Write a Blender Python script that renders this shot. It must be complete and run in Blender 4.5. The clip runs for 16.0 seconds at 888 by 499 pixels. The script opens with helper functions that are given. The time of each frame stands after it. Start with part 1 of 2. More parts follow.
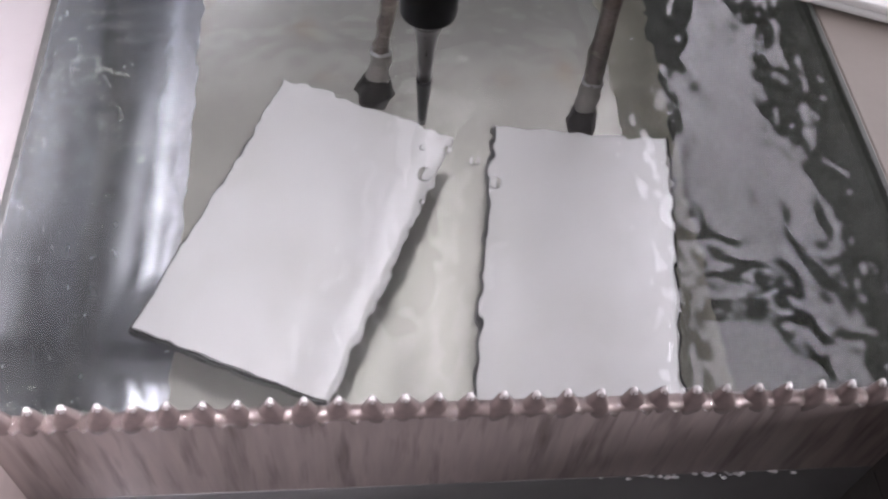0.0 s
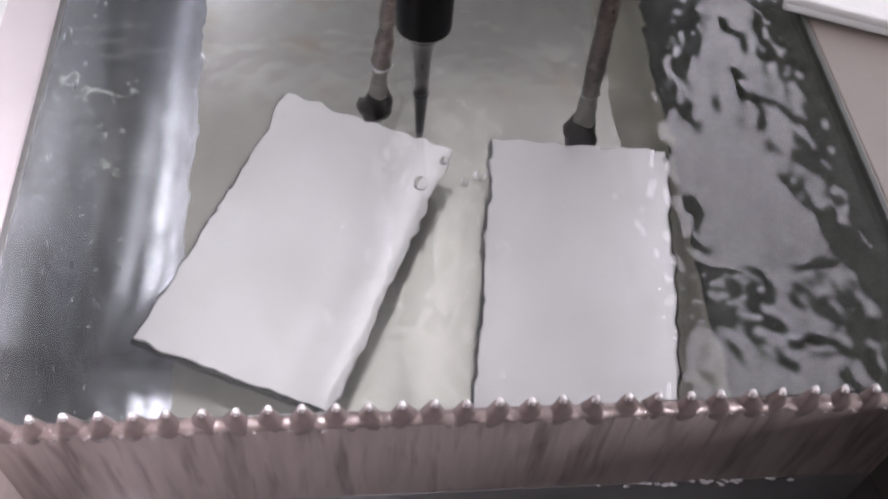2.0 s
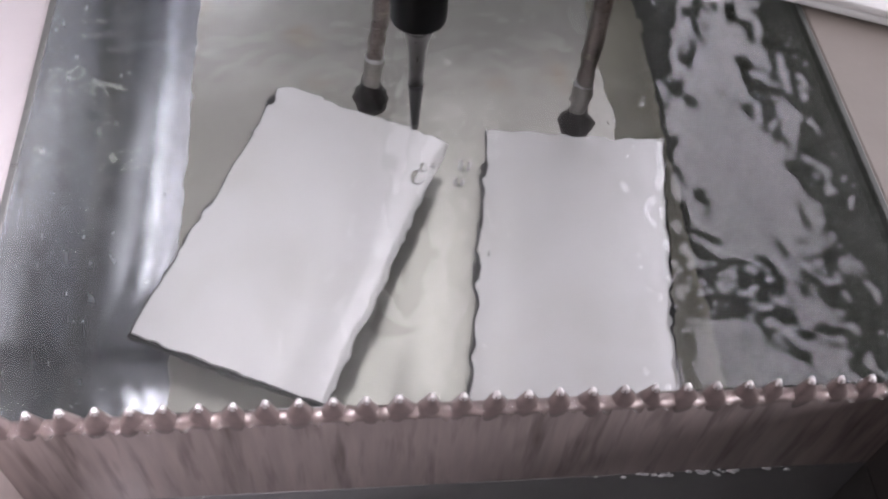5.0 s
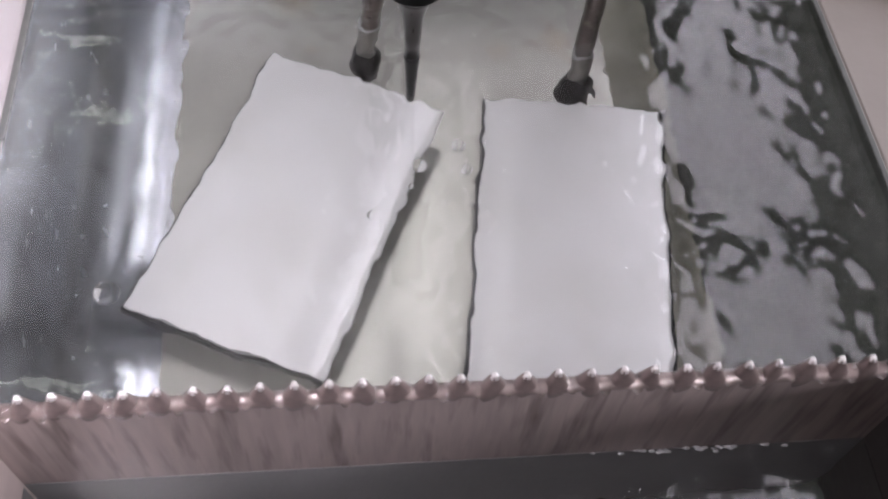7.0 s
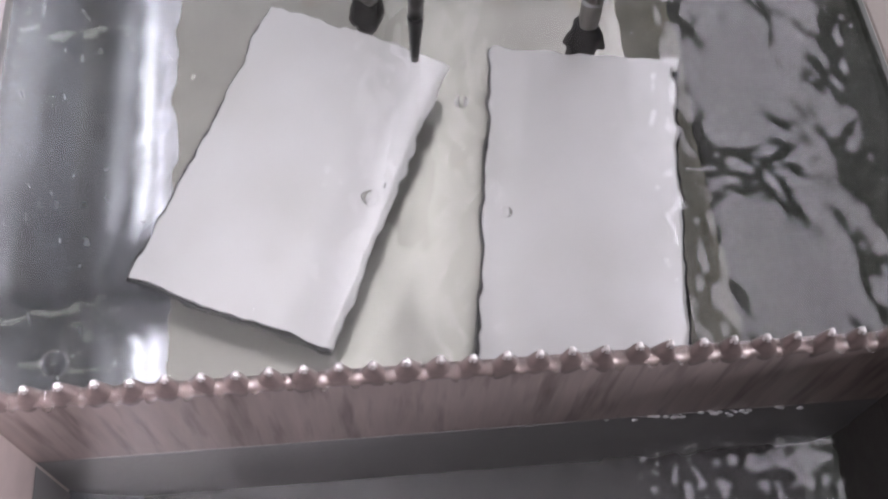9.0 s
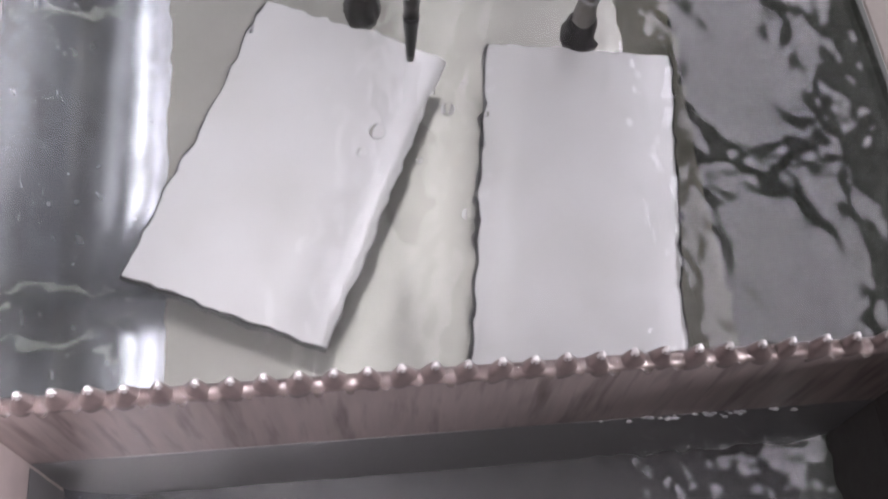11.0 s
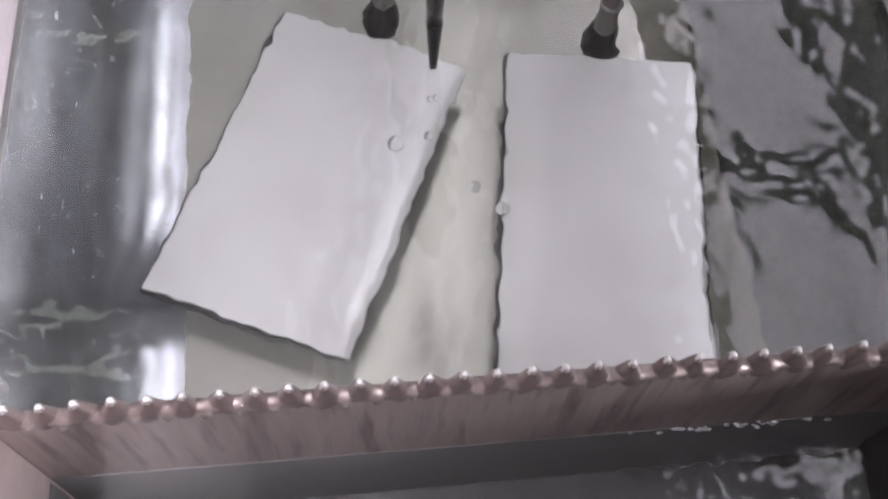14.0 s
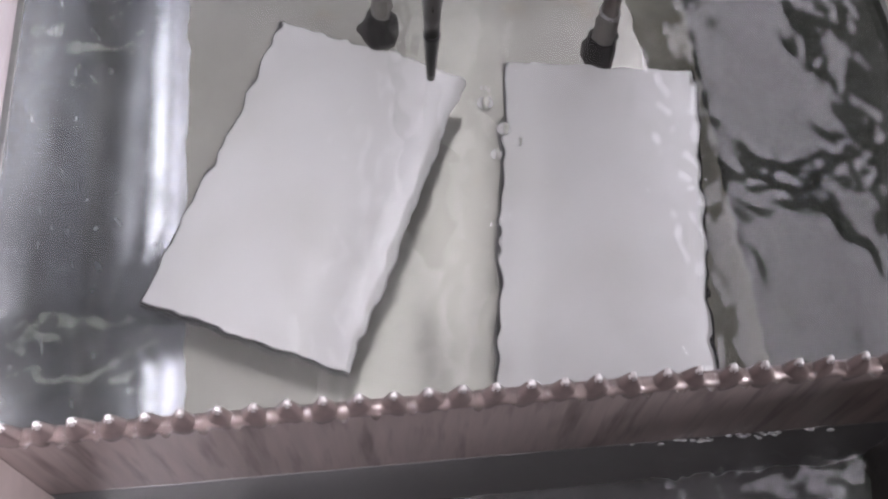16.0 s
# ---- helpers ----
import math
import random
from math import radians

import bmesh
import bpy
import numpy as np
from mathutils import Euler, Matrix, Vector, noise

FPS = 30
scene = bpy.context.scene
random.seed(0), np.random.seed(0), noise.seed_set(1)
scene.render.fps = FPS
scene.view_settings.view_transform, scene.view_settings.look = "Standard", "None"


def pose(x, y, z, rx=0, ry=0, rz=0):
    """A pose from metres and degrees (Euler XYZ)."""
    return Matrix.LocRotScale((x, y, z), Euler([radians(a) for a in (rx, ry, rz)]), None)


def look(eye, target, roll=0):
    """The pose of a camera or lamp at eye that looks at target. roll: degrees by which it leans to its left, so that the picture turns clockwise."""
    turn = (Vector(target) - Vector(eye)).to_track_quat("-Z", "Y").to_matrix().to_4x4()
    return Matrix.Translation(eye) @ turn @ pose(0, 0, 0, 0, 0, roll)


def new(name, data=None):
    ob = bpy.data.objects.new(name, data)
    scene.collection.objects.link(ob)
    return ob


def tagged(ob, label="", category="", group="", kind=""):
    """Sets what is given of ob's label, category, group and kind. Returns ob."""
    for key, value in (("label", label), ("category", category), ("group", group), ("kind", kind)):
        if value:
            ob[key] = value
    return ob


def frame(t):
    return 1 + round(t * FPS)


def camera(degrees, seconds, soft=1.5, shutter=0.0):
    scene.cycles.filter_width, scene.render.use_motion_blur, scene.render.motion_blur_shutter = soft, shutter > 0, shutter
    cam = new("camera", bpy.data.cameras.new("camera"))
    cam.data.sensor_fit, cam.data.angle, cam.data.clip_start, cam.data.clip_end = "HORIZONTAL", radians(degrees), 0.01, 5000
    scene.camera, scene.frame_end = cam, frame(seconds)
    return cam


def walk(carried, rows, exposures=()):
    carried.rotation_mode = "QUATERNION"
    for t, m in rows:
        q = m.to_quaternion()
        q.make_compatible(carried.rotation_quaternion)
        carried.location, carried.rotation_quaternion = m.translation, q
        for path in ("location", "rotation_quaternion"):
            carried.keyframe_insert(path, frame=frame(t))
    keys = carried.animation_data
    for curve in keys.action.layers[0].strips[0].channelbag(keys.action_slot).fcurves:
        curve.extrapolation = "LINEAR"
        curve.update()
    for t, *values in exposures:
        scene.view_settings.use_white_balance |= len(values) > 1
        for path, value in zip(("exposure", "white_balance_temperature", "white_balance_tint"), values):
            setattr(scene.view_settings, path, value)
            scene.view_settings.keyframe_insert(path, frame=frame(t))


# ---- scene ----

# camera: hand-held over the tank; x along the weir, y to the back, z = 0 at the tips of the weir's teeth
cam = camera(49.43, 16.0, soft=2.4)
PATH = [  # seconds, x, y, z, yaw, pitch, roll
    (0.0, -0.0327, -0.1294, 0.2609, -8.66, -54.54, 5.94),
    (0.5, -0.0293, -0.1321, 0.2604, -7.86, -54.13, 4.88),
    (1.0, -0.0263, -0.1345, 0.2609, -7.21, -53.65, 4.19),
    (1.5, -0.0275, -0.1344, 0.2612, -7.31, -53.51, 4.37),
    (2.0, -0.0290, -0.1344, 0.2629, -7.60, -53.53, 4.74),
    (2.5, -0.0285, -0.1340, 0.2656, -7.56, -53.72, 4.52),
    (3.0, -0.0288, -0.1376, 0.2646, -7.59, -53.24, 4.20),
    (3.5, -0.0254, -0.1384, 0.2639, -6.93, -52.98, 3.57),
    (4.0, -0.0280, -0.1350, 0.2641, -7.64, -53.70, 4.32),
    (6.5, -0.0300, -0.1301, 0.2620, -8.65, -54.80, 5.32),
    (7.0, -0.0296, -0.1226, 0.2637, -9.33, -57.01, 5.78),
    (7.5, -0.0275, -0.1186, 0.2637, -9.00, -58.01, 5.33),
    (8.0, -0.0270, -0.1119, 0.2641, -8.76, -59.66, 4.79),
    (8.5, -0.0277, -0.1064, 0.2664, -9.18, -61.27, 4.79),
    (9.0, -0.0288, -0.1021, 0.2659, -9.49, -62.06, 4.88),
    (11.5, -0.0284, -0.0941, 0.2686, -10.56, -63.35, 6.01),
    (12.0, -0.0288, -0.0961, 0.2679, -10.57, -63.08, 5.96),
    (12.5, -0.0290, -0.0940, 0.2686, -11.00, -63.55, 6.38),
    (13.0, -0.0327, -0.0945, 0.2627, -9.47, -62.52, 4.65),
    (13.5, -0.0325, -0.0925, 0.2627, -9.00, -62.87, 4.17),
    (14.0, -0.0329, -0.0949, 0.2622, -8.77, -62.22, 3.97),
    (14.5, -0.0329, -0.0955, 0.2623, -8.88, -62.21, 3.92),
    (15.0, -0.0328, -0.0953, 0.2621, -8.59, -62.19, 3.51),
    (15.5, -0.0319, -0.0954, 0.2613, -8.43, -61.80, 3.26),
    (16.0, -0.0308, -0.0922, 0.2624, -8.17, -61.97, 3.02),
]
walk(cam, [(t, pose(x, y, z, 90 + pitch, 0, yaw) @ pose(0, 0, 0, 0, 0, roll)) for t, x, y, z, yaw, pitch, roll in PATH],
     exposures=((0, -0.21), (6.5, -0.25), (9.0, -0.19), (12.5, -0.18), (13.2, -0.38), (16, -0.40)))

# ---- light ----
WATER, TROUGH_WATER, FLOOR = -0.0062, -0.0627, -0.142
world = bpy.data.worlds.new("world")
world.use_nodes = True
scene.world = world
world.node_tree.nodes["Background"].inputs[0].default_value = (0.75, 0.8, 0.9, 1)
world.node_tree.nodes["Background"].inputs[1].default_value = 0.3

# unseen daylight added in two openings of the east wall, for the weir and the left steel corner
for y, z, width, height, watts in ((-1.05, 0.46, 1.1, 0.5, 40), (1.30, 0.66, 0.9, 0.9, 29)):
    assumed_daylight = new("assumed_daylight", bpy.data.lights.new("assumed_daylight", "AREA"))
    assumed_daylight.data.shape, assumed_daylight.data.size, assumed_daylight.data.size_y = "RECTANGLE", width, height
    assumed_daylight.data.energy, assumed_daylight.data.color = watts, (0.98, 0.94, 1.02)
    assumed_daylight.matrix_world = look((1.79, y, z), (0.79, y, z))


# ---- materials ----
def material(name, base, rough=0.5, metal=0.0, coat=0.0, spots=(), scale=60.0, vary=0.12, bump=0.0, bump_scale=400.0, stretch=(1, 1, 1)):
    """Base colour varied at two scales, optional stains [(colour, noise scale, threshold)], varied gloss and fine relief."""
    mat = bpy.data.materials.new(name)
    mat.use_nodes = True
    nt = mat.node_tree
    n, l = nt.nodes, nt.links
    bsdf = n["Principled BSDF"]
    co = n.new("ShaderNodeTexCoord")
    mp = n.new("ShaderNodeMapping")
    mp.inputs["Scale"].default_value = stretch
    l.new(co.outputs["Object"], mp.inputs[0])
    big, small = n.new("ShaderNodeTexNoise"), n.new("ShaderNodeTexNoise")
    big.inputs["Scale"].default_value, small.inputs["Scale"].default_value = scale * 0.25, scale * 3
    big.inputs["Detail"].default_value = small.inputs["Detail"].default_value = 4
    l.new(mp.outputs[0], big.inputs[0]), l.new(mp.outputs[0], small.inputs[0])
    add = n.new("ShaderNodeMath")
    add.operation = "ADD"
    l.new(big.outputs["Fac"], add.inputs[0]), l.new(small.outputs["Fac"], add.inputs[1])
    ramp = n.new("ShaderNodeMapRange")
    ramp.inputs["From Min"].default_value, ramp.inputs["From Max"].default_value = 0.7, 1.3
    ramp.inputs["To Min"].default_value, ramp.inputs["To Max"].default_value = 1 - vary, 1 + vary
    l.new(add.outputs[0], ramp.inputs["Value"])
    mul = n.new("ShaderNodeVectorMath")
    mul.operation = "SCALE"
    mul.inputs[0].default_value = base
    l.new(ramp.outputs[0], mul.inputs["Scale"])
    col = mul.outputs[0]
    for colour, sc, edge in spots:
        st = n.new("ShaderNodeTexNoise")
        st.inputs["Scale"].default_value, st.inputs["Detail"].default_value = sc, 3
        l.new(mp.outputs[0], st.inputs[0])
        mr = n.new("ShaderNodeMapRange")
        mr.inputs["From Min"].default_value, mr.inputs["From Max"].default_value = edge, edge + 0.3
        l.new(st.outputs["Fac"], mr.inputs["Value"])
        mx = n.new("ShaderNodeMix")
        mx.data_type = "RGBA"
        mx.inputs["B"].default_value = (*colour, 1)
        mx.inputs[7].default_value = (*colour, 1)
        l.new(mr.outputs[0], mx.inputs["Factor"]), l.new(col, mx.inputs[6])
        col = mx.outputs[2]
    l.new(col, bsdf.inputs["Base Color"])
    rr = n.new("ShaderNodeMapRange")
    rr.inputs["To Min"].default_value, rr.inputs["To Max"].default_value = rough * 0.75, min(1, rough * 1.25)
    l.new(small.outputs["Fac"], rr.inputs["Value"]), l.new(rr.outputs[0], bsdf.inputs["Roughness"])
    bsdf.inputs["Metallic"].default_value = metal
    bsdf.inputs["Coat Weight"].default_value = coat
    bsdf.inputs["Coat Roughness"].default_value = 0.04
    if bump:
        bn, bp = n.new("ShaderNodeTexNoise"), n.new("ShaderNodeBump")
        bn.inputs["Scale"].default_value = bump_scale
        l.new(mp.outputs[0], bn.inputs[0]), l.new(bn.outputs["Fac"], bp.inputs["Height"])
        bp.inputs["Strength"].default_value, bp.inputs["Distance"].default_value = bump, 0.001
        l.new(bp.outputs[0], bsdf.inputs["Normal"])
    return mat


def clear(name, colour, ior):
    mat = bpy.data.materials.new(name)
    mat.use_nodes = True
    b = mat.node_tree.nodes["Principled BSDF"]
    b.inputs["Base Color"].default_value = (*colour, 1)
    b.inputs["Transmission Weight"].default_value, b.inputs["IOR"].default_value, b.inputs["Roughness"].default_value = 1, ior, 0.0
    return mat


def glow(name, colour, strength):
    mat = bpy.data.materials.new(name)
    mat.use_nodes = True
    b = mat.node_tree.nodes["Principled BSDF"]
    b.inputs["Base Color"].default_value = (*colour, 1)
    b.inputs["Emission Color"].default_value, b.inputs["Emission Strength"].default_value = (*colour, 1), strength
    return mat


STEEL = material("tank_steel", (0.70, 0.725, 0.77), 0.25, 0.88, spots=[((0.36, 0.37, 0.37), 16, 0.5)], scale=40, vary=0.08, bump=0.1, bump_scale=90)
LINER = material("floor_steel", (0.465, 0.462, 0.425), 0.2, 0.68, spots=[((0.40, 0.30, 0.17), 24, 0.60), ((0.52, 0.52, 0.48), 40, 0.55)], scale=30, vary=0.09)
MARGIN = material("dulled_margin", (0.24, 0.235, 0.19), 0.45, 0.0, spots=[((0.17, 0.16, 0.12), 30, 0.5)], scale=40, vary=0.15, bump=0.1, bump_scale=90)
SIDE_SHADE = material("side_shade", (0.060, 0.066, 0.058), 0.35, 0.0, spots=[((0.085, 0.092, 0.08), 20, 0.5)], scale=40, vary=0.15, bump=0.1, bump_scale=90)
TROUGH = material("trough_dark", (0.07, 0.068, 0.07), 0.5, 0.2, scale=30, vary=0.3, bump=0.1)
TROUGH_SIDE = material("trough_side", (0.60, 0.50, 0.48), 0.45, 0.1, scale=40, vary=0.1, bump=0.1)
DARKENING = material("trough_darkening", (0.22, 0.212, 0.216), 0.5, 0.1, scale=40, vary=0.15, bump=0.1)
TROUGH_SHADE = material("trough_shade", (0.035, 0.03, 0.028), 0.45, 0.1, scale=40, vary=0.15, bump=0.1)
WEIR = material("weir_metal", (0.40, 0.328, 0.312), 0.36, 0.3, coat=0.3, spots=[((0.15, 0.115, 0.106), 240, 0.5)], scale=90, vary=0.2, bump=0.25, bump_scale=220, stretch=(1, 1, 0.1))
# tooth tips: the highlight is put into a pale colour
TIP_GLINT = material("tooth_tip_glint", (0.86, 0.82, 0.82), 0.36, 0.75, coat=1.0, scale=160, vary=0.15, bump=0.3, bump_scale=500)
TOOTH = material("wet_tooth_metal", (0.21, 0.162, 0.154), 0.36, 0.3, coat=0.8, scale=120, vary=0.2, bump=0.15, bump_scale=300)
PLATE = material("plate_white", (0.54, 0.542, 0.54), 0.2, spots=[((0.47, 0.47, 0.455), 22, 0.46)], scale=25, vary=0.05, bump=0.05)
ROD = material("rod_brown", (0.085, 0.066, 0.056), 0.3, 0.4, spots=[((0.22, 0.19, 0.16), 170, 0.56), ((0.035, 0.026, 0.022), 90, 0.52)], scale=120, vary=0.35, bump=0.3, bump_scale=200)
CLIP = material("clip_dark", (0.012, 0.011, 0.010), 0.4, scale=150, vary=0.3, bump=0.4, bump_scale=250)
BLACK = material("probe_black", (0.003, 0.003, 0.003), 0.38, scale=150, vary=0.3)
SLEEVE = material("sleeve_grey", (0.16, 0.15, 0.135), 0.4, 0.3, scale=200, vary=0.3, bump=0.3)
TIP_DARK = material("tip_dark", (0.022, 0.022, 0.022), 0.35, 0.2, scale=200, vary=0.15)
NEEDLE = material("needle_steel", (0.045, 0.043, 0.041), 0.3, 0.25, scale=200, vary=0.12, stretch=(1, 1, 0.1))
for mat, level in ((PLATE, 1.0), (BLACK, 0.12), (TIP_DARK, 0.25), (NEEDLE, 0.35), (CLIP, 0.15)):
    mat.node_tree.nodes["Principled BSDF"].inputs["Specular IOR Level"].default_value = level
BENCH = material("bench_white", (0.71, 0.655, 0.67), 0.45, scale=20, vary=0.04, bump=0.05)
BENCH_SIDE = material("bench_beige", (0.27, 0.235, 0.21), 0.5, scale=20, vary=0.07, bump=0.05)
RIM = material("rim_steel", (0.42, 0.42, 0.42), 0.3, 0.9, scale=80, vary=0.1)
TRAY = material("tray_white", (0.85, 0.85, 0.84), 0.35, scale=30, vary=0.03)
WALL = material("wall_paint", (0.17, 0.16, 0.155), 0.9, scale=4, vary=0.05)
CEIL = material("ceiling_paint", (0.75, 0.74, 0.71), 0.9, scale=4, vary=0.03)
SCREED = material("floor_screed", (0.14, 0.135, 0.13), 0.7, scale=6, vary=0.15)
LAMP_CASE = material("lamp_case", (0.7, 0.7, 0.7), 0.4, scale=30, vary=0.04)
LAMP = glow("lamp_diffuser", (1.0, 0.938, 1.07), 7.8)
# next four: glow of unseen lamps added for fill, glints and reflections
TUBE = glow("tube_white", (0.97, 1.0, 0.93), 5.5)
FILL_PANEL = glow("fill_panel", (1.0, 0.95, 0.99), 0.31)
STREAK_STRIP = glow("streak_strip", (1.0, 0.96, 1.0), 2.4)
FILL_DISC = glow("fill_disc", (1.01, 0.945, 1.045), 22.0)
FROTH = material("froth_white", (0.45, 0.45, 0.46), 0.3, scale=200, vary=0.1)
EDGE_SHADE = material("edge_shade", (0.03, 0.03, 0.03), 0.6, scale=150, vary=0.3)
WATER_MAT = clear("water_clear", (0.96, 0.98, 0.96), 1.33)
BUBBLE_MAT = clear("bubble_film", (1, 1, 1), 1.12)


# ---- building helpers ----
def mesh_of(name, bm, mat, smooth=False):
    me = bpy.data.meshes.new(name)
    bm.to_mesh(me)
    bm.free()
    me.materials.append(mat)
    if smooth:
        for p in me.polygons:
            p.use_smooth = True
    return me


def part(name, bm, mat, parent=None, label="", smooth=False):
    ob = new(name, mesh_of(name, bm, mat, smooth))
    ob.parent = parent
    return tagged(ob, label)


def box(x0, x1, y0, y1, z0, z1, bevel=0.0, bm=None):
    bm = bm or bmesh.new()
    vs = bmesh.ops.create_cube(bm, size=1)["verts"]
    for v in vs:
        v.co = Vector(((x0 + x1) / 2 + v.co.x * (x1 - x0), (y0 + y1) / 2 + v.co.y * (y1 - y0), (z0 + z1) / 2 + v.co.z * (z1 - z0)))
    if bevel:
        es = list({e for v in vs for e in v.link_edges})
        bmesh.ops.bevel(bm, geom=es, offset=bevel, segments=2, affect="EDGES", profile=0.5)
    return bm


def prism(outline, z0, z1):
    """A flat body over an outline in plan, which runs anticlockwise."""
    bm = bmesh.new()
    low, high = ([bm.verts.new((x, y, z)) for x, y in outline] for z in (z0, z1))
    for k in range(len(outline)):
        j = (k + 1) % len(outline)
        bm.faces.new((low[k], low[j], high[j], high[k]))
    bm.faces.new(low[::-1])
    bm.faces.new(high)
    return bm


def turned(profile, steps=24, bm=None, at=(0, 0)):
    """A turned body: profile of (radius, z) from bottom to top."""
    bm = bm or bmesh.new()
    rings = []
    for r, z in profile:
        rings.append([bm.verts.new((at[0] + r * math.cos(2 * math.pi * k / steps), at[1] + r * math.sin(2 * math.pi * k / steps), z)) for k in range(steps)])
    for a, b in zip(rings, rings[1:]):
        for k in range(steps):
            bm.faces.new((a[k], a[(k + 1) % steps], b[(k + 1) % steps], b[k]))
    bm.faces.new(rings[0][::-1])
    bm.faces.new(rings[-1])
    return bm


def hoop(r0, r1, z0, z1, steps=40):
    """An upright ring with a wall between the radii r0 and r1."""
    bm = bmesh.new()
    rings = [[bm.verts.new((r * math.cos(2 * math.pi * k / steps), r * math.sin(2 * math.pi * k / steps), z)) for k in range(steps)] for r, z in ((r0, z0), (r1, z0), (r1, z1), (r0, z1))]
    for a, b in zip(rings, rings[1:] + rings[:1]):
        for k in range(steps):
            bm.faces.new((a[k], a[(k + 1) % steps], b[(k + 1) % steps], b[k]))
    bmesh.ops.recalc_face_normals(bm, faces=bm.faces)
    return bm


def tube(path, radius, steps=12, wobble=0.0):
    """A round bar along a path of points."""
    bm = bmesh.new()
    path = [Vector(p) for p in path]
    rings = []
    for i, p in enumerate(path):
        d = (path[min(i + 1, len(path) - 1)] - path[max(i - 1, 0)]).normalized()
        a = d.orthogonal().normalized() if abs(d.x) > 0.9 else d.cross(Vector((1, 0, 0))).normalized()
        b = d.cross(a)
        r = radius * (1 + wobble * noise.noise(p * 90))
        rings.append([bm.verts.new(p + r * (math.cos(2 * math.pi * k / steps) * a + math.sin(2 * math.pi * k / steps) * b)) for k in range(steps)])
    for a, b in zip(rings, rings[1:]):
        for k in range(steps):
            bm.faces.new((a[k], a[(k + 1) % steps], b[(k + 1) % steps], b[k]))
    bm.faces.new(rings[0][::-1])
    bm.faces.new(rings[-1])
    bmesh.ops.recalc_face_normals(bm, faces=bm.faces)
    return bm


def thing(name, m, label, category, group=""):
    ob = new(name)
    ob.matrix_world = m
    ob.empty_display_size = 0.02
    return tagged(ob, label, category, group)


# ---- the room ----
def slab(name, *size):
    return tagged(part(name, box(*size), {"floor": SCREED, "ceiling": CEIL}.get(name, WALL)), kind="structure")


slab("floor", -1.7, 1.9, -1.9, 2.1, -1.05, -0.95)
slab("ceiling", -1.7, 1.9, -1.9, 2.1, 1.7, 1.8)
slab("wall_north", -1.7, 1.9, 2.0, 2.1, -0.95, 1.7)
slab("wall_west", -1.7, -1.6, -1.8, 2.0, -0.95, 1.7)
slab("wall_south", -1.7, 1.9, -1.9, -1.8, -0.95, 1.7)
# unseen wall; its two openings are added to let the light in
east = box(1.8, 1.9, -1.8, 2.0, -0.95, 0.19)
box(1.8, 1.9, -1.8, 2.0, 1.13, 1.7, bm=east)
box(1.8, 1.9, -1.8, -1.62, 0.19, 1.13, bm=east)
box(1.8, 1.9, -1.62, -0.48, 0.73, 1.13, bm=east)
box(1.8, 1.9, -0.48, 0.83, 0.19, 1.13, bm=east)
box(1.8, 1.9, 1.77, 2.0, 0.19, 1.13, bm=east)
tagged(part("wall_east", east, WALL), kind="structure")

# ---- the tank ----
XL, XR, YF, YB, RIM_Z = -0.150, 0.158, -0.150, 0.312, -0.0035
tank = thing("overflow_tank", pose(0, 0, 0), "stainless steel overflow tank full of rippling clear water", "tank")


def shell(side):
    """One side wall, its rounded corner and half of the floor, drawn along y."""
    r, t, wall = 0.046 if side < 0 else 0.034, 0.002, XL if side < 0 else -XR
    turn = np.linspace(0, math.pi / 2, 15)
    inner = [(wall, RIM_Z)] + [(wall + r - r * math.cos(a), FLOOR + r - r * math.sin(a)) for a in turn] + [(0, FLOOR)]
    outer = [(wall - t, RIM_Z)] + [(wall + r - (r + t) * math.cos(a), FLOOR + r - (r + t) * math.sin(a)) for a in turn] + [(0, FLOOR - t)]
    bm = bmesh.new()
    loop = inner + outer[::-1]
    ends = [[bm.verts.new((x if side < 0 else -x, y, z)) for x, z in loop] for y in (YF, YB)]
    n = len(loop)
    for k in range(n):
        bm.faces.new((ends[0][k], ends[0][(k + 1) % n], ends[1][(k + 1) % n], ends[1][k]))
    for e in ends:
        for k in range(len(inner) - 1):
            bm.faces.new((e[k], e[k + 1], e[n - 2 - k], e[n - 1 - k]))
    bmesh.ops.recalc_face_normals(bm, faces=bm.faces)
    return bm


# right side is the same steel, its shade put into a darker colour
for side, mat, label in ((-1, STEEL, "satin steel side of the tank"), (1, SIDE_SHADE, "steel side of the tank, coloured dark grey-green for shade")):
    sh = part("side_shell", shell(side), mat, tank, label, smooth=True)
    sh.data.set_sharp_from_angle(angle=radians(40))
# strip added dull and darker, so that it doesn't mirror the lamp
part("dulled_margin", box(XR - 0.0598, XR - 0.034, 0.004, YB - 0.0005, FLOOR + 0.0002, FLOOR + 0.0008), MARGIN, tank, "olive floor strip, dulled and darkened against the lamp's reflection")
part("floor_liner", box(XL + 0.0345, XR - 0.060, 0.004, YB - 0.0005, FLOOR + 0.0002, FLOOR + 0.0008), LINER, tank, "stained olive-beige steel floor of the tank")
# sheet added over the steel floor to darken the trough
part("trough_floor", box(XL + 0.010, XR - 0.010, YF + 0.0005, -0.002, -0.1395, -0.138), TROUGH, tank, "dark sheet added over the trough's steel floor")
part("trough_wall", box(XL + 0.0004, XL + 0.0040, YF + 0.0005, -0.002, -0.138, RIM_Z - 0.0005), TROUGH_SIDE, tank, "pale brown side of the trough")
# right side: shade put into the colour, unlike the pale left side
part("trough_wall", box(XR - 0.0050, XR - 0.0004, YF + 0.0005, -0.002, -0.138, RIM_Z - 0.0005), TROUGH_SHADE, tank, "side of the trough, coloured dark brown for shade")
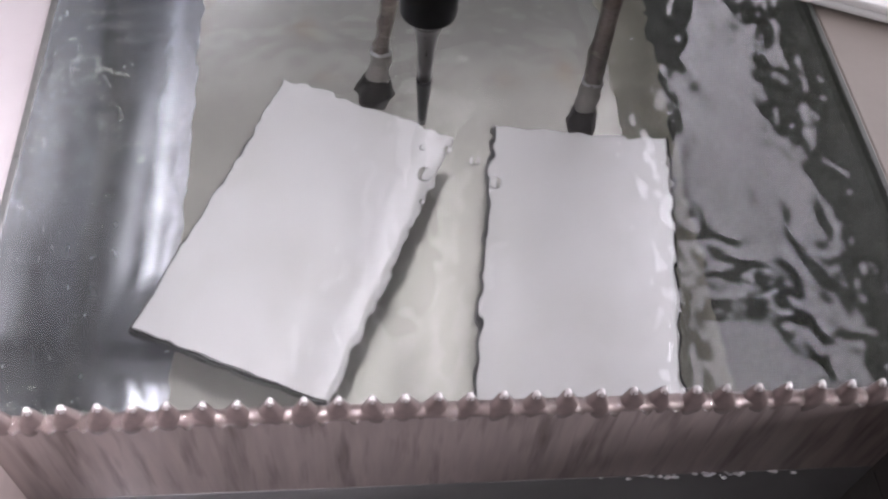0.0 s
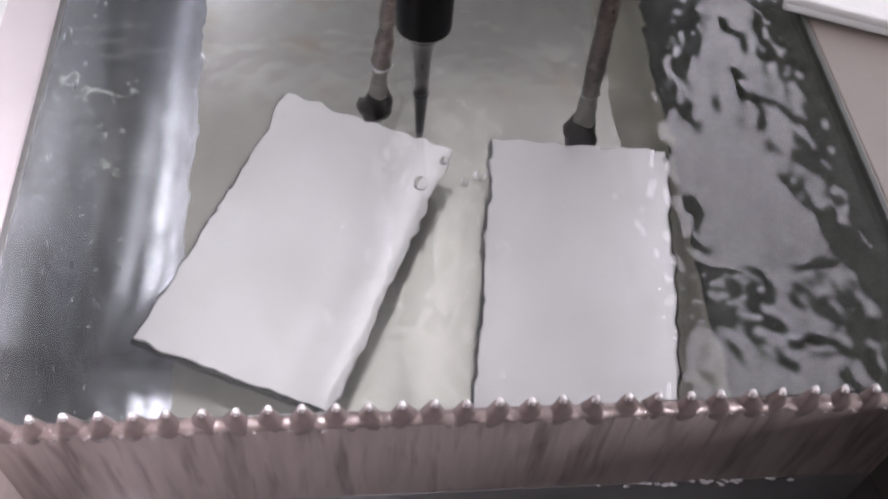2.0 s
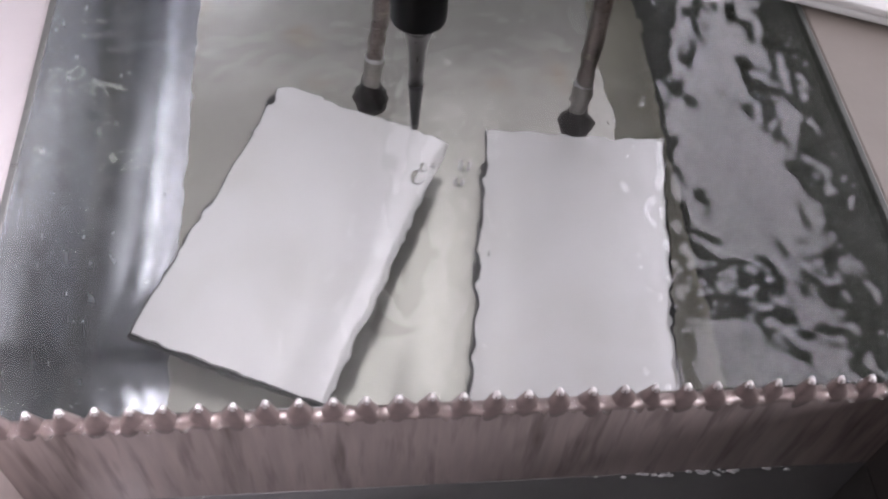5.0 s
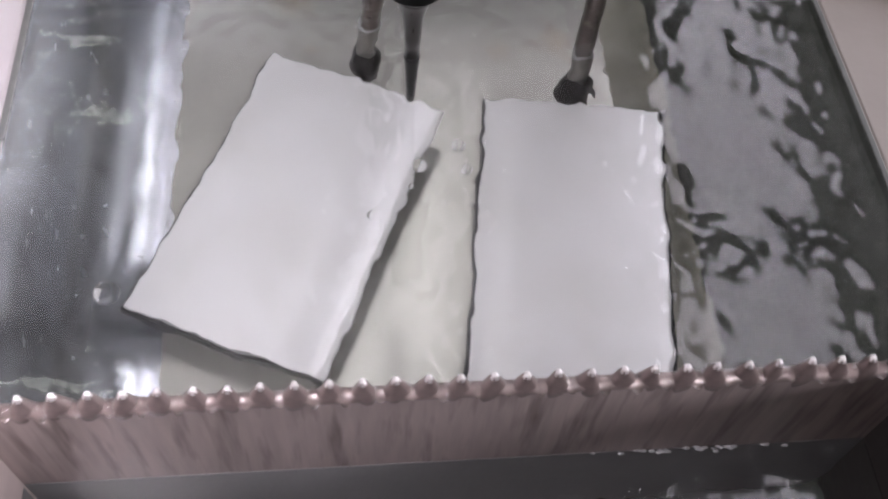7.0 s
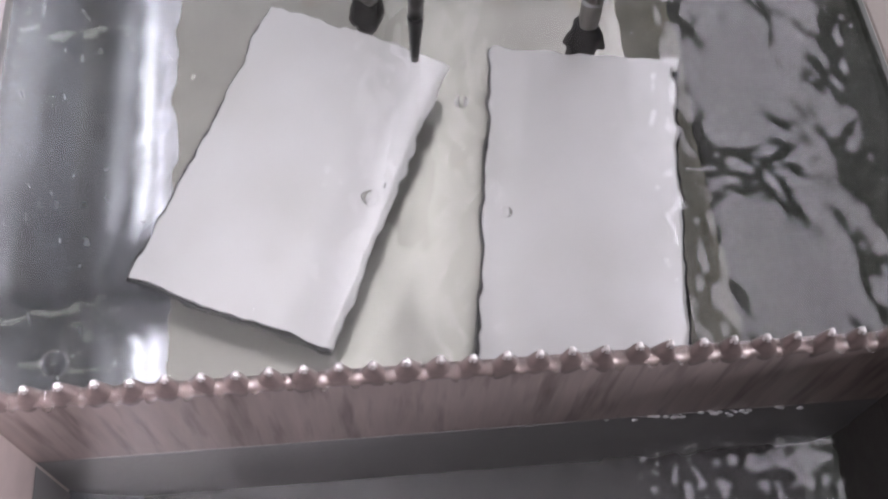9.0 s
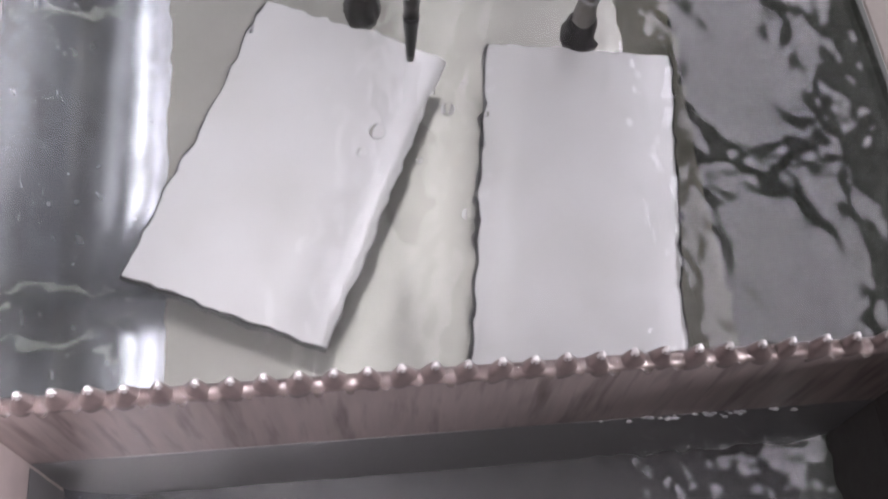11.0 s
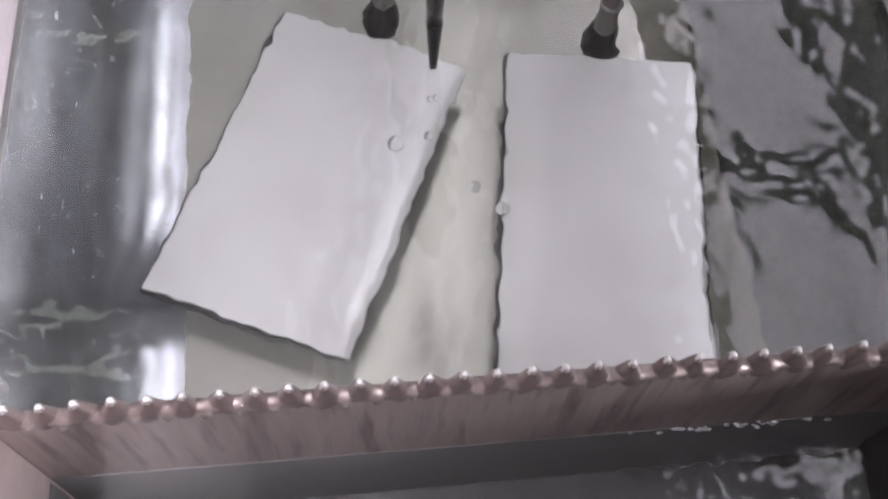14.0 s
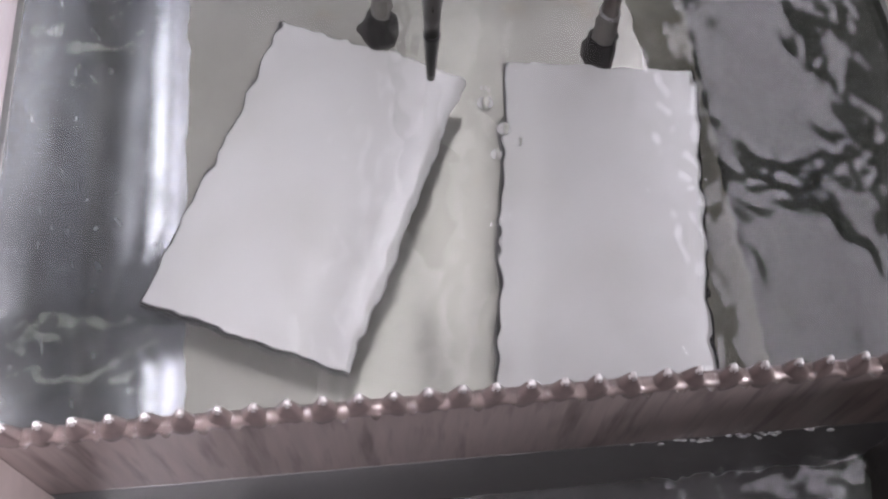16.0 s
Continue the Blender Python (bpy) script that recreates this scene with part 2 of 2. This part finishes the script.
# added to stop light bouncing off the steel front onto the weir
part("trough_wall", box(XL + 0.0042, XR - 0.0052, YF + 0.0004, YF + 0.0034, -0.138, RIM_Z - 0.0005), TROUGH_SHADE, tank, "dark sheet added against bounce off the trough's front")
# thin sheets added to darken the walls below the waterline
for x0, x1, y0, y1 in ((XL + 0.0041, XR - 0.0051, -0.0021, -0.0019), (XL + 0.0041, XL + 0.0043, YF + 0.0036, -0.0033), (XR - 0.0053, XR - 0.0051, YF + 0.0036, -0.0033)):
    part("trough_darkening", box(x0, x1, y0, y1, -0.1378, TROUGH_WATER - 0.0008), TROUGH_SHADE if x0 > 0 else DARKENING, tank, "dark sheet added below the trough's waterline")
part("back_wall", box(XL - 0.002, XR + 0.002, YB, YB + 0.002, FLOOR - 0.002, RIM_Z), STEEL, tank)
part("front_wall", box(XL - 0.002, XR + 0.002, YF - 0.002, YF, FLOOR - 0.002, RIM_Z), STEEL, tank)
# right rim takes the darkened colour too, so no bright line shows
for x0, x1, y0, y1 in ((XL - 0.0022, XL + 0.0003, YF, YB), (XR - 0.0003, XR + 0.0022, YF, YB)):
    part("rim", box(x0, x1, y0, y1, RIM_Z + 0.0002, RIM_Z + 0.0012, 0.0004), RIM if x0 < 0 else SIDE_SHADE, tank, "thin folded rim")

# the weir between tank and trough, with its row of teeth
PITCH, VALLEY = 0.010, -0.0074
weir = part("weir_plate", box(XL + 0.0005, XR - 0.0005, -0.0018, 0.0026, FLOOR + 0.001, VALLEY, 0.0017), WEIR, tank, "brown wet metal weir plate with a toothed edge")


def tooth_mesh():
    """One rounded tooth, wide at its root, with a shallow root that fades into the plate's face."""
    bm = bmesh.new()
    rows = [(-0.0160, 0.0034, 0.0014), (-0.0115, 0.0041, 0.0023), (-0.0086, 0.0045, 0.0025), (-0.0066, 0.0038, 0.0022), (-0.0048, 0.0028, 0.0020), (-0.0032, 0.0020, 0.0017),
            (-0.0019, 0.0014, 0.0014), (-0.0009, 0.0010, 0.0011), (-0.0003, 0.0007, 0.0008), (0.0, 0.0002, 0.0002)]
    rings = []
    for z, hw, hd in rows:
        rings.append([bm.verts.new((hw * math.copysign(abs(math.cos(a)) ** 0.8, math.cos(a)), hd * math.copysign(abs(math.sin(a)) ** 0.6, math.sin(a)) + 0.08 * max(z + 0.009, 0), z)) for a in (2 * math.pi * k / 14 for k in range(14))])
    for a, b in zip(rings, rings[1:]):
        for k in range(14):
            # upper rings carry the painted highlight
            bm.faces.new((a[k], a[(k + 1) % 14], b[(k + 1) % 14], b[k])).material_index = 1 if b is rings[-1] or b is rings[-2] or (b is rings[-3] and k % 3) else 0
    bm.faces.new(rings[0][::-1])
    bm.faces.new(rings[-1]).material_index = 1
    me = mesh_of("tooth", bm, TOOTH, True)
    me.materials.append(TIP_GLINT)
    return me


lip = tube([(XL + 0.001, 0.0004, VALLEY - 0.0016), (0, 0.0004, VALLEY - 0.0016), (XR - 0.001, 0.0004, VALLEY - 0.0016)], 0.0024, 16)
part("lip", lip, TOOTH, weir, "rounded wet lip of the weir", smooth=True)
TOOTH_MESH = tooth_mesh()
for k in range(-14, 16):
    ob = new("tooth", TOOTH_MESH)
    ob.parent = weir
    ob.location = (k * PITCH + random.uniform(-0.0004, 0.0004), 0.0004, random.uniform(-0.0005, 0.0007))
    ob.rotation_euler = (radians(random.uniform(-2, 2)), radians(random.uniform(-6, 6)), radians(random.uniform(-12, 12)))
    ob.scale = (random.uniform(0.9, 1.1), 1, 1)


# ---- water ----
def ripples(x, y):
    inflow = math.exp(-(((x + 0.122) / 0.026) ** 2))     # smooth on the inflow side but for a few short crests
    calm = 1 - 0.88 * inflow
    h = 0.00022 * calm * noise.noise(Vector((x * 55, y * 50, 3.1)))
    h += calm * 0.00015 * noise.noise(Vector((x * 125, y * 112, 7.7)))
    h += calm * 0.00009 * noise.noise(Vector((x * 300, y * 240, 1.3)))
    patch = max(0.0, noise.noise(Vector((x * 46, y * 50, 9.4))) - 0.12)
    h += inflow * patch * 0.00075 * noise.noise(Vector((x * 60, y * 290, 4.4)))
    return h


def trough_ripples(x, y):
    fall = 0.25 + 1.5 * math.exp(-(((x - 0.085) / 0.045) ** 2))     # stirred where most water falls in
    return fall * (0.00028 * noise.noise(Vector((x * 95, y * 80, 5.1))) + 0.00016 * noise.noise(Vector((x * 260, y * 230, 2.7))))


def sheet(name, x0, x1, y0, y1, z, step, height, label):
    nx, ny = int((x1 - x0) / step), int((y1 - y0) / step)
    xs, ys = np.linspace(x0, x1, nx), np.linspace(y0, y1, ny)
    verts = [(x, y, height(x, y)) for y in ys for x in xs]
    faces = [(j * nx + i, j * nx + i + 1, (j + 1) * nx + i + 1, (j + 1) * nx + i) for j in range(ny - 1) for i in range(nx - 1)]
    me = bpy.data.meshes.new(name)
    me.from_pydata(verts, [], faces)
    me.materials.append(WATER_MAT)
    for p in me.polygons:
        p.use_smooth = True
    ob = new(name, me)
    ob.location = (0, 0, z)
    ob.visible_shadow = False
    return tagged(ob, label, kind="structure")


water_surface = sheet("water", XL - 0.012, XR + 0.012, 0.0012, YB + 0.002, WATER, 0.0011, ripples, "clear rippling water surface in the tank")
trough_surface = sheet("water", XL - 0.001, XR + 0.001, YF - 0.001, -0.0016, TROUGH_WATER, 0.0011, trough_ripples, "clear rippling water surface in the lower trough")


# water running over the weir: a bead in each notch
def runlet_mesh(gain):
    bm = bmesh.new()
    bmesh.ops.create_uvsphere(bm, u_segments=16, v_segments=10, radius=1.0)
    for v in bm.verts:
        v.co = Vector((v.co.x * 0.0018, v.co.y * 0.0026, v.co.z * 0.0016 - max(0, -v.co.y) * 0.0016)) * gain
    return mesh_of("water_runlet", bm, WATER_MAT, True)


RUNLETS = [runlet_mesh(h) for h in (0.85, 0.95, 1.05, 1.15)]
for k in range(-14, 15):
    ob = new("water_runlet", random.choice(RUNLETS))
    ob.location = ((k + 0.5) * PITCH + random.uniform(-0.0004, 0.0004), -0.0008 + random.uniform(-0.0002, 0.0002), VALLEY + 0.0006)
    ob.visible_shadow = False
    tagged(ob, "clear water running over a notch of the weir", "water runlet", "water runlets on the weir")


# ---- the two white plates ----
def plate_body(w, l, bend, drop):
    """A plate whose top curves down over the stretch bend before its long edge, by drop."""
    xs = [-w / 2, -w / 2 + 0.0003] + list(np.linspace(-w / 2 + 0.0012, w / 2 - bend, 5)) + list(np.linspace(w / 2 - bend, w / 2 - 0.0006, 14)[1:]) + [w / 2]
    top = []
    for x in xs:
        u = max(0.0, (x - w / 2 + bend) / bend)
        top.append((x, -drop * u ** 2 - (0.0006 if x == xs[0] else 0.0002 if x == xs[1] else 0.0005 if x == xs[-1] else 0)))
    outline = top + [(w / 2, -0.0068), (-w / 2, -0.0068)]
    bm = bmesh.new()
    ends = [[bm.verts.new((x, y, z)) for x, z in outline] for y in (-l / 2, l / 2)]
    n = len(outline)
    for k in range(n):
        bm.faces.new((ends[0][k], ends[0][(k + 1) % n], ends[1][(k + 1) % n], ends[1][k]))
    bm.faces.new(ends[0][::-1])
    bm.faces.new(ends[1])
    bmesh.ops.recalc_face_normals(bm, faces=bm.faces)
    return bm


def white_plate(cx, cy, angle, w, l, label, shaded_sides, bend, drop):
    ob = thing("white_plate", pose(cx, cy, -0.115, 0, 0, angle), label, "plate", "white plates under water")
    body = part("plate_body", plate_body(w, l, bend, drop), PLATE, ob, smooth=True)
    body.data.set_sharp_from_angle(angle=radians(40))
    e = 0.0012
    # dark strips stand in for the shade along the plate's edges
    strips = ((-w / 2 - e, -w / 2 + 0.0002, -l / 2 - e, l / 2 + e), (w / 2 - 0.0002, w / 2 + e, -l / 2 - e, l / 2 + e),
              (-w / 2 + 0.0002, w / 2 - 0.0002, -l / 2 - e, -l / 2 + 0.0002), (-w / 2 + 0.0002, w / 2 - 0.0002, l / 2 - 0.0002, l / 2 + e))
    for k in shaded_sides:
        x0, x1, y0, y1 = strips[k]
        part("edge_strip", box(x0, x1, y0, y1, -0.0070, -0.0022), EDGE_SHADE, ob, "thin dark strip standing in for shade at the edge")
    for sx in (-1, 1):
        for sy in (-1, 1):
            part("foot", turned([(0.004, FLOOR + 0.1158), (0.004, -0.0078), (0.003, -0.0068)], 12, at=(sx * (w / 2 - 0.012), sy * (l / 2 - 0.012))), CLIP, ob)
    return ob


# bend and drop tuned so this edge catches the lamp's glow for the camera
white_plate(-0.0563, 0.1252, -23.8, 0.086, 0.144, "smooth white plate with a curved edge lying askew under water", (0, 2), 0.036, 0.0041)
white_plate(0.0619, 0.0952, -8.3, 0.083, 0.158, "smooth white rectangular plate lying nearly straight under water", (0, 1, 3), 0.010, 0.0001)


# ---- rods standing at the plates ----
def leaning(bm, slant):
    for v in bm.verts:
        v.co.x += slant * v.co.z
    return bm


def hanger_rod(x, y, slant):
    ob = thing("hanger_rod", pose(x, y, FLOOR), "thin brown mottled rod with a dark clip in the water", "rod", "rods at the plates")
    u = -0.128 - FLOOR
    top = slant * 0.166
    pts = [(slant * k * 0.009, 0, 0.0008 + k * 0.009) for k in range(20)]
    pts += [(top, 0.02 - 0.02 * math.cos(a), 0.166 + 0.02 * math.sin(a)) for a in np.linspace(0.3, 1.57, 5)]
    pts += [(top, YB + 0.01 - y, 0.186), (top, YB + 0.013 - y, 0.18), (top, YB + 0.014 - y, -FLOOR - 0.003)]
    part("rod", tube(pts, 0.0042, 12, 0.22), ROD, ob, smooth=True)
    bm = turned([(0.004, u), (0.0078, u + 0.002), (0.0084, u + 0.008), (0.0072, u + 0.016), (0.0054, u + 0.022), (0.004, u + 0.024)], 16)
    for v in bm.verts:
        v.co += 0.0012 * noise.noise_vector(v.co * 160)
    part("clip", leaning(bm, slant), CLIP, ob, "dark rough clip", smooth=True)
    part("sleeve", leaning(turned([(0.0046, u + 0.022), (0.0047, u + 0.026), (0.0046, u + 0.044), (0.0044, u + 0.047)], 16), slant), SLEEVE, ob, "grey metal sleeve", smooth=True)
    part("collar", leaning(turned([(0.0042, u + 0.0462), (0.0050, u + 0.047), (0.0050, u + 0.0476), (0.0042, u + 0.049)], 16), slant), RIM, ob, "bright metal collar", smooth=True)
    return ob


hanger_rod(-0.0250, 0.2040, 0.07)
hanger_rod(0.0755, 0.1840, 0.0)


# ---- the probe ----
def probe():
    ob = thing("probe", pose(-0.0083, 0.1195, -0.0115), "black probe with a tapered steel tip dipping in water", "probe")
    part("tip", turned([(0.0011, 0.0), (0.0014, 0.0006), (0.0022, 0.0150), (0.0028, 0.0240), (0.0030, 0.0255), (0.0027, 0.0258)], 20), TIP_DARK, ob, "dark tapered tip", smooth=True)
    part("neck", turned([(0.0025, 0.0255), (0.0029, 0.0350), (0.0033, 0.0420), (0.0041, 0.0470), (0.0056, 0.0520), (0.0080, 0.0562)], 24), NEEDLE, ob, "flared steel neck", smooth=True)
    part("ferrule", turned([(0.0078, 0.0554), (0.0084, 0.0557), (0.0084, 0.0566), (0.0078, 0.0570)], 24), RIM, ob, "thin bright ring", smooth=True)
    body = turned([(0.0092, 0.0566), (0.0096, 0.0570), (0.0097, 0.0580), (0.0097, 0.085), (0.0101, 0.0855), (0.0101, 0.14), (0.0085, 0.145)], 32)
    bd = part("handle", body, BLACK, ob, "black plastic handle", smooth=True)
    bd.data.set_sharp_from_angle(angle=radians(35))
    part("arm", tube([(0, 0, 0.13), (0, 0.01, 0.16), (0, 0.05, 0.18), (0, 0.2, 0.18), (0, 0.24, 0.17), (0, 0.25, 0.14), (0, 0.25, 0.006)], 0.004), BLACK, ob, "black support arm", smooth=True)
    return ob


probe()


# ---- bench round the tank ----
def bench():
    ob = thing("bench", pose(0, 0, -0.95), "white laboratory bench with the tank sunk in it", "bench")
    z1, z0 = 0.95 - 0.0040, 0.95 - 0.0240
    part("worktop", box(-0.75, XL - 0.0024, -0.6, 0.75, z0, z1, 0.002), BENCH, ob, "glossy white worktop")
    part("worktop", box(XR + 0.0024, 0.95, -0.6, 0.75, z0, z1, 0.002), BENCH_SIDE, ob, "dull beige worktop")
    part("worktop", box(XL - 0.0024, XR + 0.0024, YB + 0.0025, 0.75, z0, z1), BENCH, ob)
    part("worktop", box(XL - 0.0024, XR + 0.0024, -0.6, YF - 0.0025, z0, z1), BENCH, ob)
    part("edge_strip", box(-0.1990, -0.1735, -0.6, 0.75, z1 + 0.0002, z1 + 0.0012, 0.0004), TRAY, ob, "bright white strip along the worktop")
    for x in (-0.7, 0.9):
        for y in (-0.55, 0.7):
            part("leg", box(x - 0.02, x + 0.02, y - 0.02, y + 0.02, 0, z0, 0.002), LAMP_CASE, ob)
    part("shelf", box(-0.7, 0.9, -0.55, 0.7, 0.78, 0.95 + FLOOR - 0.002), LAMP_CASE, ob)
    return ob


bench()


def tray():
    ob = thing("tray", pose(0.150, 0.1825, -0.0021, 0, 0, -23), "shallow white plastic tray on the bench beside the tank", "tray")
    bm = box(0, 0.25, 0, 0.18, 0.0, 0.004, 0.0015)
    part("tray_floor", bm, TRAY, ob)
    for x0, x1, y0, y1 in ((0, 0.25, 0, 0.004), (0, 0.25, 0.176, 0.18), (0, 0.004, 0.004, 0.176), (0.246, 0.25, 0.004, 0.176)):
        part("tray_side", box(x0, x1, y0, y1, 0.004, 0.008, 0.0012), TRAY, ob)
    return ob


tray()


# ---- the lamp over the bench, inferred from its reflection: two white diffusers with a dark bar between ----
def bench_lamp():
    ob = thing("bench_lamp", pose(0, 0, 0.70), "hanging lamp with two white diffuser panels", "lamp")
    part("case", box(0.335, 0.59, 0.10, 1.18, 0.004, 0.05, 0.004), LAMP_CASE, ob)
    # outlines fitted to the reflection in the camera's view
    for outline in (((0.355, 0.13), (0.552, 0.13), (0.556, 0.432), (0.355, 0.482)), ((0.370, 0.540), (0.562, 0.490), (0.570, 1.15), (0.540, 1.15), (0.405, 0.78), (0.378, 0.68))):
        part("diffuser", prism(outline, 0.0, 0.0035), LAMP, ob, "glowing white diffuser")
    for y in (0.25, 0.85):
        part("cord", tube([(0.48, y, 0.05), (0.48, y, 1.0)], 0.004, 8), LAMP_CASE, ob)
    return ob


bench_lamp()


# unseen lamp added to brighten the front of the plates
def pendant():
    ob = thing("front_fill_lamp", pose(-0.21, -0.06, 0.23), "unseen round lamp added to brighten the plates' front", "lamp")
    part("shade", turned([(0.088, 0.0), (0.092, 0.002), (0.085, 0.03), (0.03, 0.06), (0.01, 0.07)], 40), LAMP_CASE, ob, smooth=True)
    # skirt added only to dim the right side
    part("skirt", hoop(0.0885, 0.0915, -0.052, -0.0002), SLEEVE, ob, "grey skirt added to cut light to the right", smooth=True)
    part("disc", turned([(0.080, -0.004), (0.080, -0.0005)], 40), FILL_DISC, ob, "glowing white disc")
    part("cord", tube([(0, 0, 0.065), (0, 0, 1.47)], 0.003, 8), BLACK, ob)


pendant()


# unseen panel added as fill light and for the steel floor to reflect
def fill_panel():
    ob = thing("added_ceiling_light", pose(0.05, 0.95, 1.7), "large dim white panel added on the ceiling as fill light", "lamp")
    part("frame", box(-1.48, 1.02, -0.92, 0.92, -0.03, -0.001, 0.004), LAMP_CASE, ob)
    # placed so that its reflection streaks the floor between the plates
    part("strip", prism(((-0.20, -0.45), (0.02, -0.45), (0.24, 0.75), (0.04, 0.75)), -0.0385, -0.0345), STREAK_STRIP, ob, "bright strip added to streak the steel floor")
    part("diffuser", box(-1.46, 1.0, -0.9, 0.9, -0.034, -0.0305), FILL_PANEL, ob, "dim white diffuser")


# unseen tubes, added so that the ripples at the left glint
def glint_tube(x, y, length):
    ob = thing("glint_light", pose(x, y, 1.7), "slim white tube added on the ceiling to glint in the ripples", "lamp", "tube lights on the ceiling")
    h = length / 2
    part("housing", box(-h, h, -0.03, 0.03, -0.064, -0.0345, 0.004), LAMP_CASE, ob)
    part("tube", tube([(-h + 0.01, 0, -0.074), (h - 0.01, 0, -0.074)], 0.008), TUBE, ob, smooth=True)
    for sx in (-1, 1):
        part("cap", box(sx * (h - 0.006) - 0.006, sx * (h - 0.006) + 0.006, -0.012, 0.012, -0.086, -0.0641, 0.002), LAMP_CASE, ob)


fill_panel()
for x, y, length in ((-0.80, 1.80, 0.34), (-0.74, 1.55, 0.40), (-0.70, 0.80, 0.30), (-0.66, 0.68, 0.26)):
    glint_tube(x, y, length)


# ---- froth along the foot of the weir ----
froth = bmesh.new()
for k in range(30):
    r = random.uniform(0.0003, 0.0007)
    x, y = random.triangular(0.045, 0.124, 0.1), -0.0022 - abs(random.gauss(0, 0.0009))
    vs = bmesh.ops.create_icosphere(froth, subdivisions=2, radius=r)["verts"]
    for v in vs:
        v.co = Vector((x + v.co.x * random.choice((1.5, 2.5)), y + v.co.y, TROUGH_WATER + v.co.z * 0.5))
tagged(part("froth", froth, FROTH, label="small white froth on the trough's water", smooth=True), kind="stuff")


# ---- bubbles on the water ----
def bubble(r):
    ob = thing("bubble", pose(0, 0, WATER), "small clear bubble floating on the water", "bubble", "bubbles on the water")
    bm = bmesh.new()
    bmesh.ops.create_uvsphere(bm, u_segments=20, v_segments=12, radius=r)
    film = part("film", bm, BUBBLE_MAT, ob, smooth=True)
    film.visible_shadow = False
    return ob


def motions():
    # the ripples sway to and fro and rock a little
    beats = [k * 0.2 for k in range(81)]
    walk(water_surface, [(t, pose(0.0065 * math.sin(2.6 * t) + 0.0035 * math.sin(5.9 * t + 1), 0.0008 * math.sin(4.1 * t), WATER, 0.10 * math.sin(3.3 * t + 2), 0.08 * math.sin(4.7 * t))) for t in beats])
    walk(trough_surface, [(t, pose(0.0005 * math.sin(5.1 * t), 0.0005 * math.sin(4.3 * t), TROUGH_WATER, 0.25 * math.sin(3.9 * t), 0.10 * math.sin(6.1 * t + 1))) for t in beats])
    drifts = (  # radius, then seconds and place of each bubble
        (0.0028, ((0, -0.0089, 0.0917), (4, -0.0095, 0.0931), (7, -0.0073, 0.0856), (8, -0.0211, 0.0776), (9, -0.0272, 0.0608), (12.5, -0.0185, 0.1042), (14.5, -0.0248, 0.0821), (16, 0.0090, 0.1046))),
        (0.0024, ((0, 0.0164, 0.0873), (3.5, 0.0103, 0.0983), (7, 0.0075, 0.0940), (9, 0.0063, 0.0976), (12.5, 0.0012, 0.0828), (14.5, 0.0118, 0.0550), (16, 0.0141, 0.0935))),
        (0.0020, ((0, 0.0097, 0.0975), (4, 0.0059, 0.0898), (7, 0.0096, 0.0832), (9, 0.0167, 0.0525), (12.5, -0.0020, 0.0578), (16, 0.0104, 0.0837))),
        (0.0017, ((0, 0.0001, 0.1031), (4, -0.0015, 0.1038), (8, -0.0288, 0.0580), (12.5, -0.0247, 0.0873), (16, 0.0183, 0.0881))),
    )
    drifts += ((0.0042, ((0, -0.130, 0.290), (4.6, -0.128, 0.270), (6.3, -0.1185, 0.1000), (6.6, -0.1128, 0.0657), (7.2, -0.109, 0.030), (8, -0.107, 0.0115), (9.2, -0.128, 0.0100), (10.5, -0.1445, 0.0090), (16, -0.1445, 0.0090))),)
    for r, places in drifts:
        b = bubble(r)
        walk(b, [(t, pose(x, y, WATER)) for t, x, y in places])
    for r, x, y, dx, dy, ph in ((0.0011, -0.012, 0.085, 0.010, 0.020, 3.0), (0.0010, 0.008, 0.075, 0.008, 0.018, 4.2), (0.0012, 0.002, 0.110, 0.012, 0.008, 5.1)):
        b = bubble(r)
        walk(b, [(t, pose(x + dx * math.sin(0.9 * t + ph), y + dy * math.sin(0.55 * t + 2 * ph), WATER)) for t in range(0, 17)])


motions()
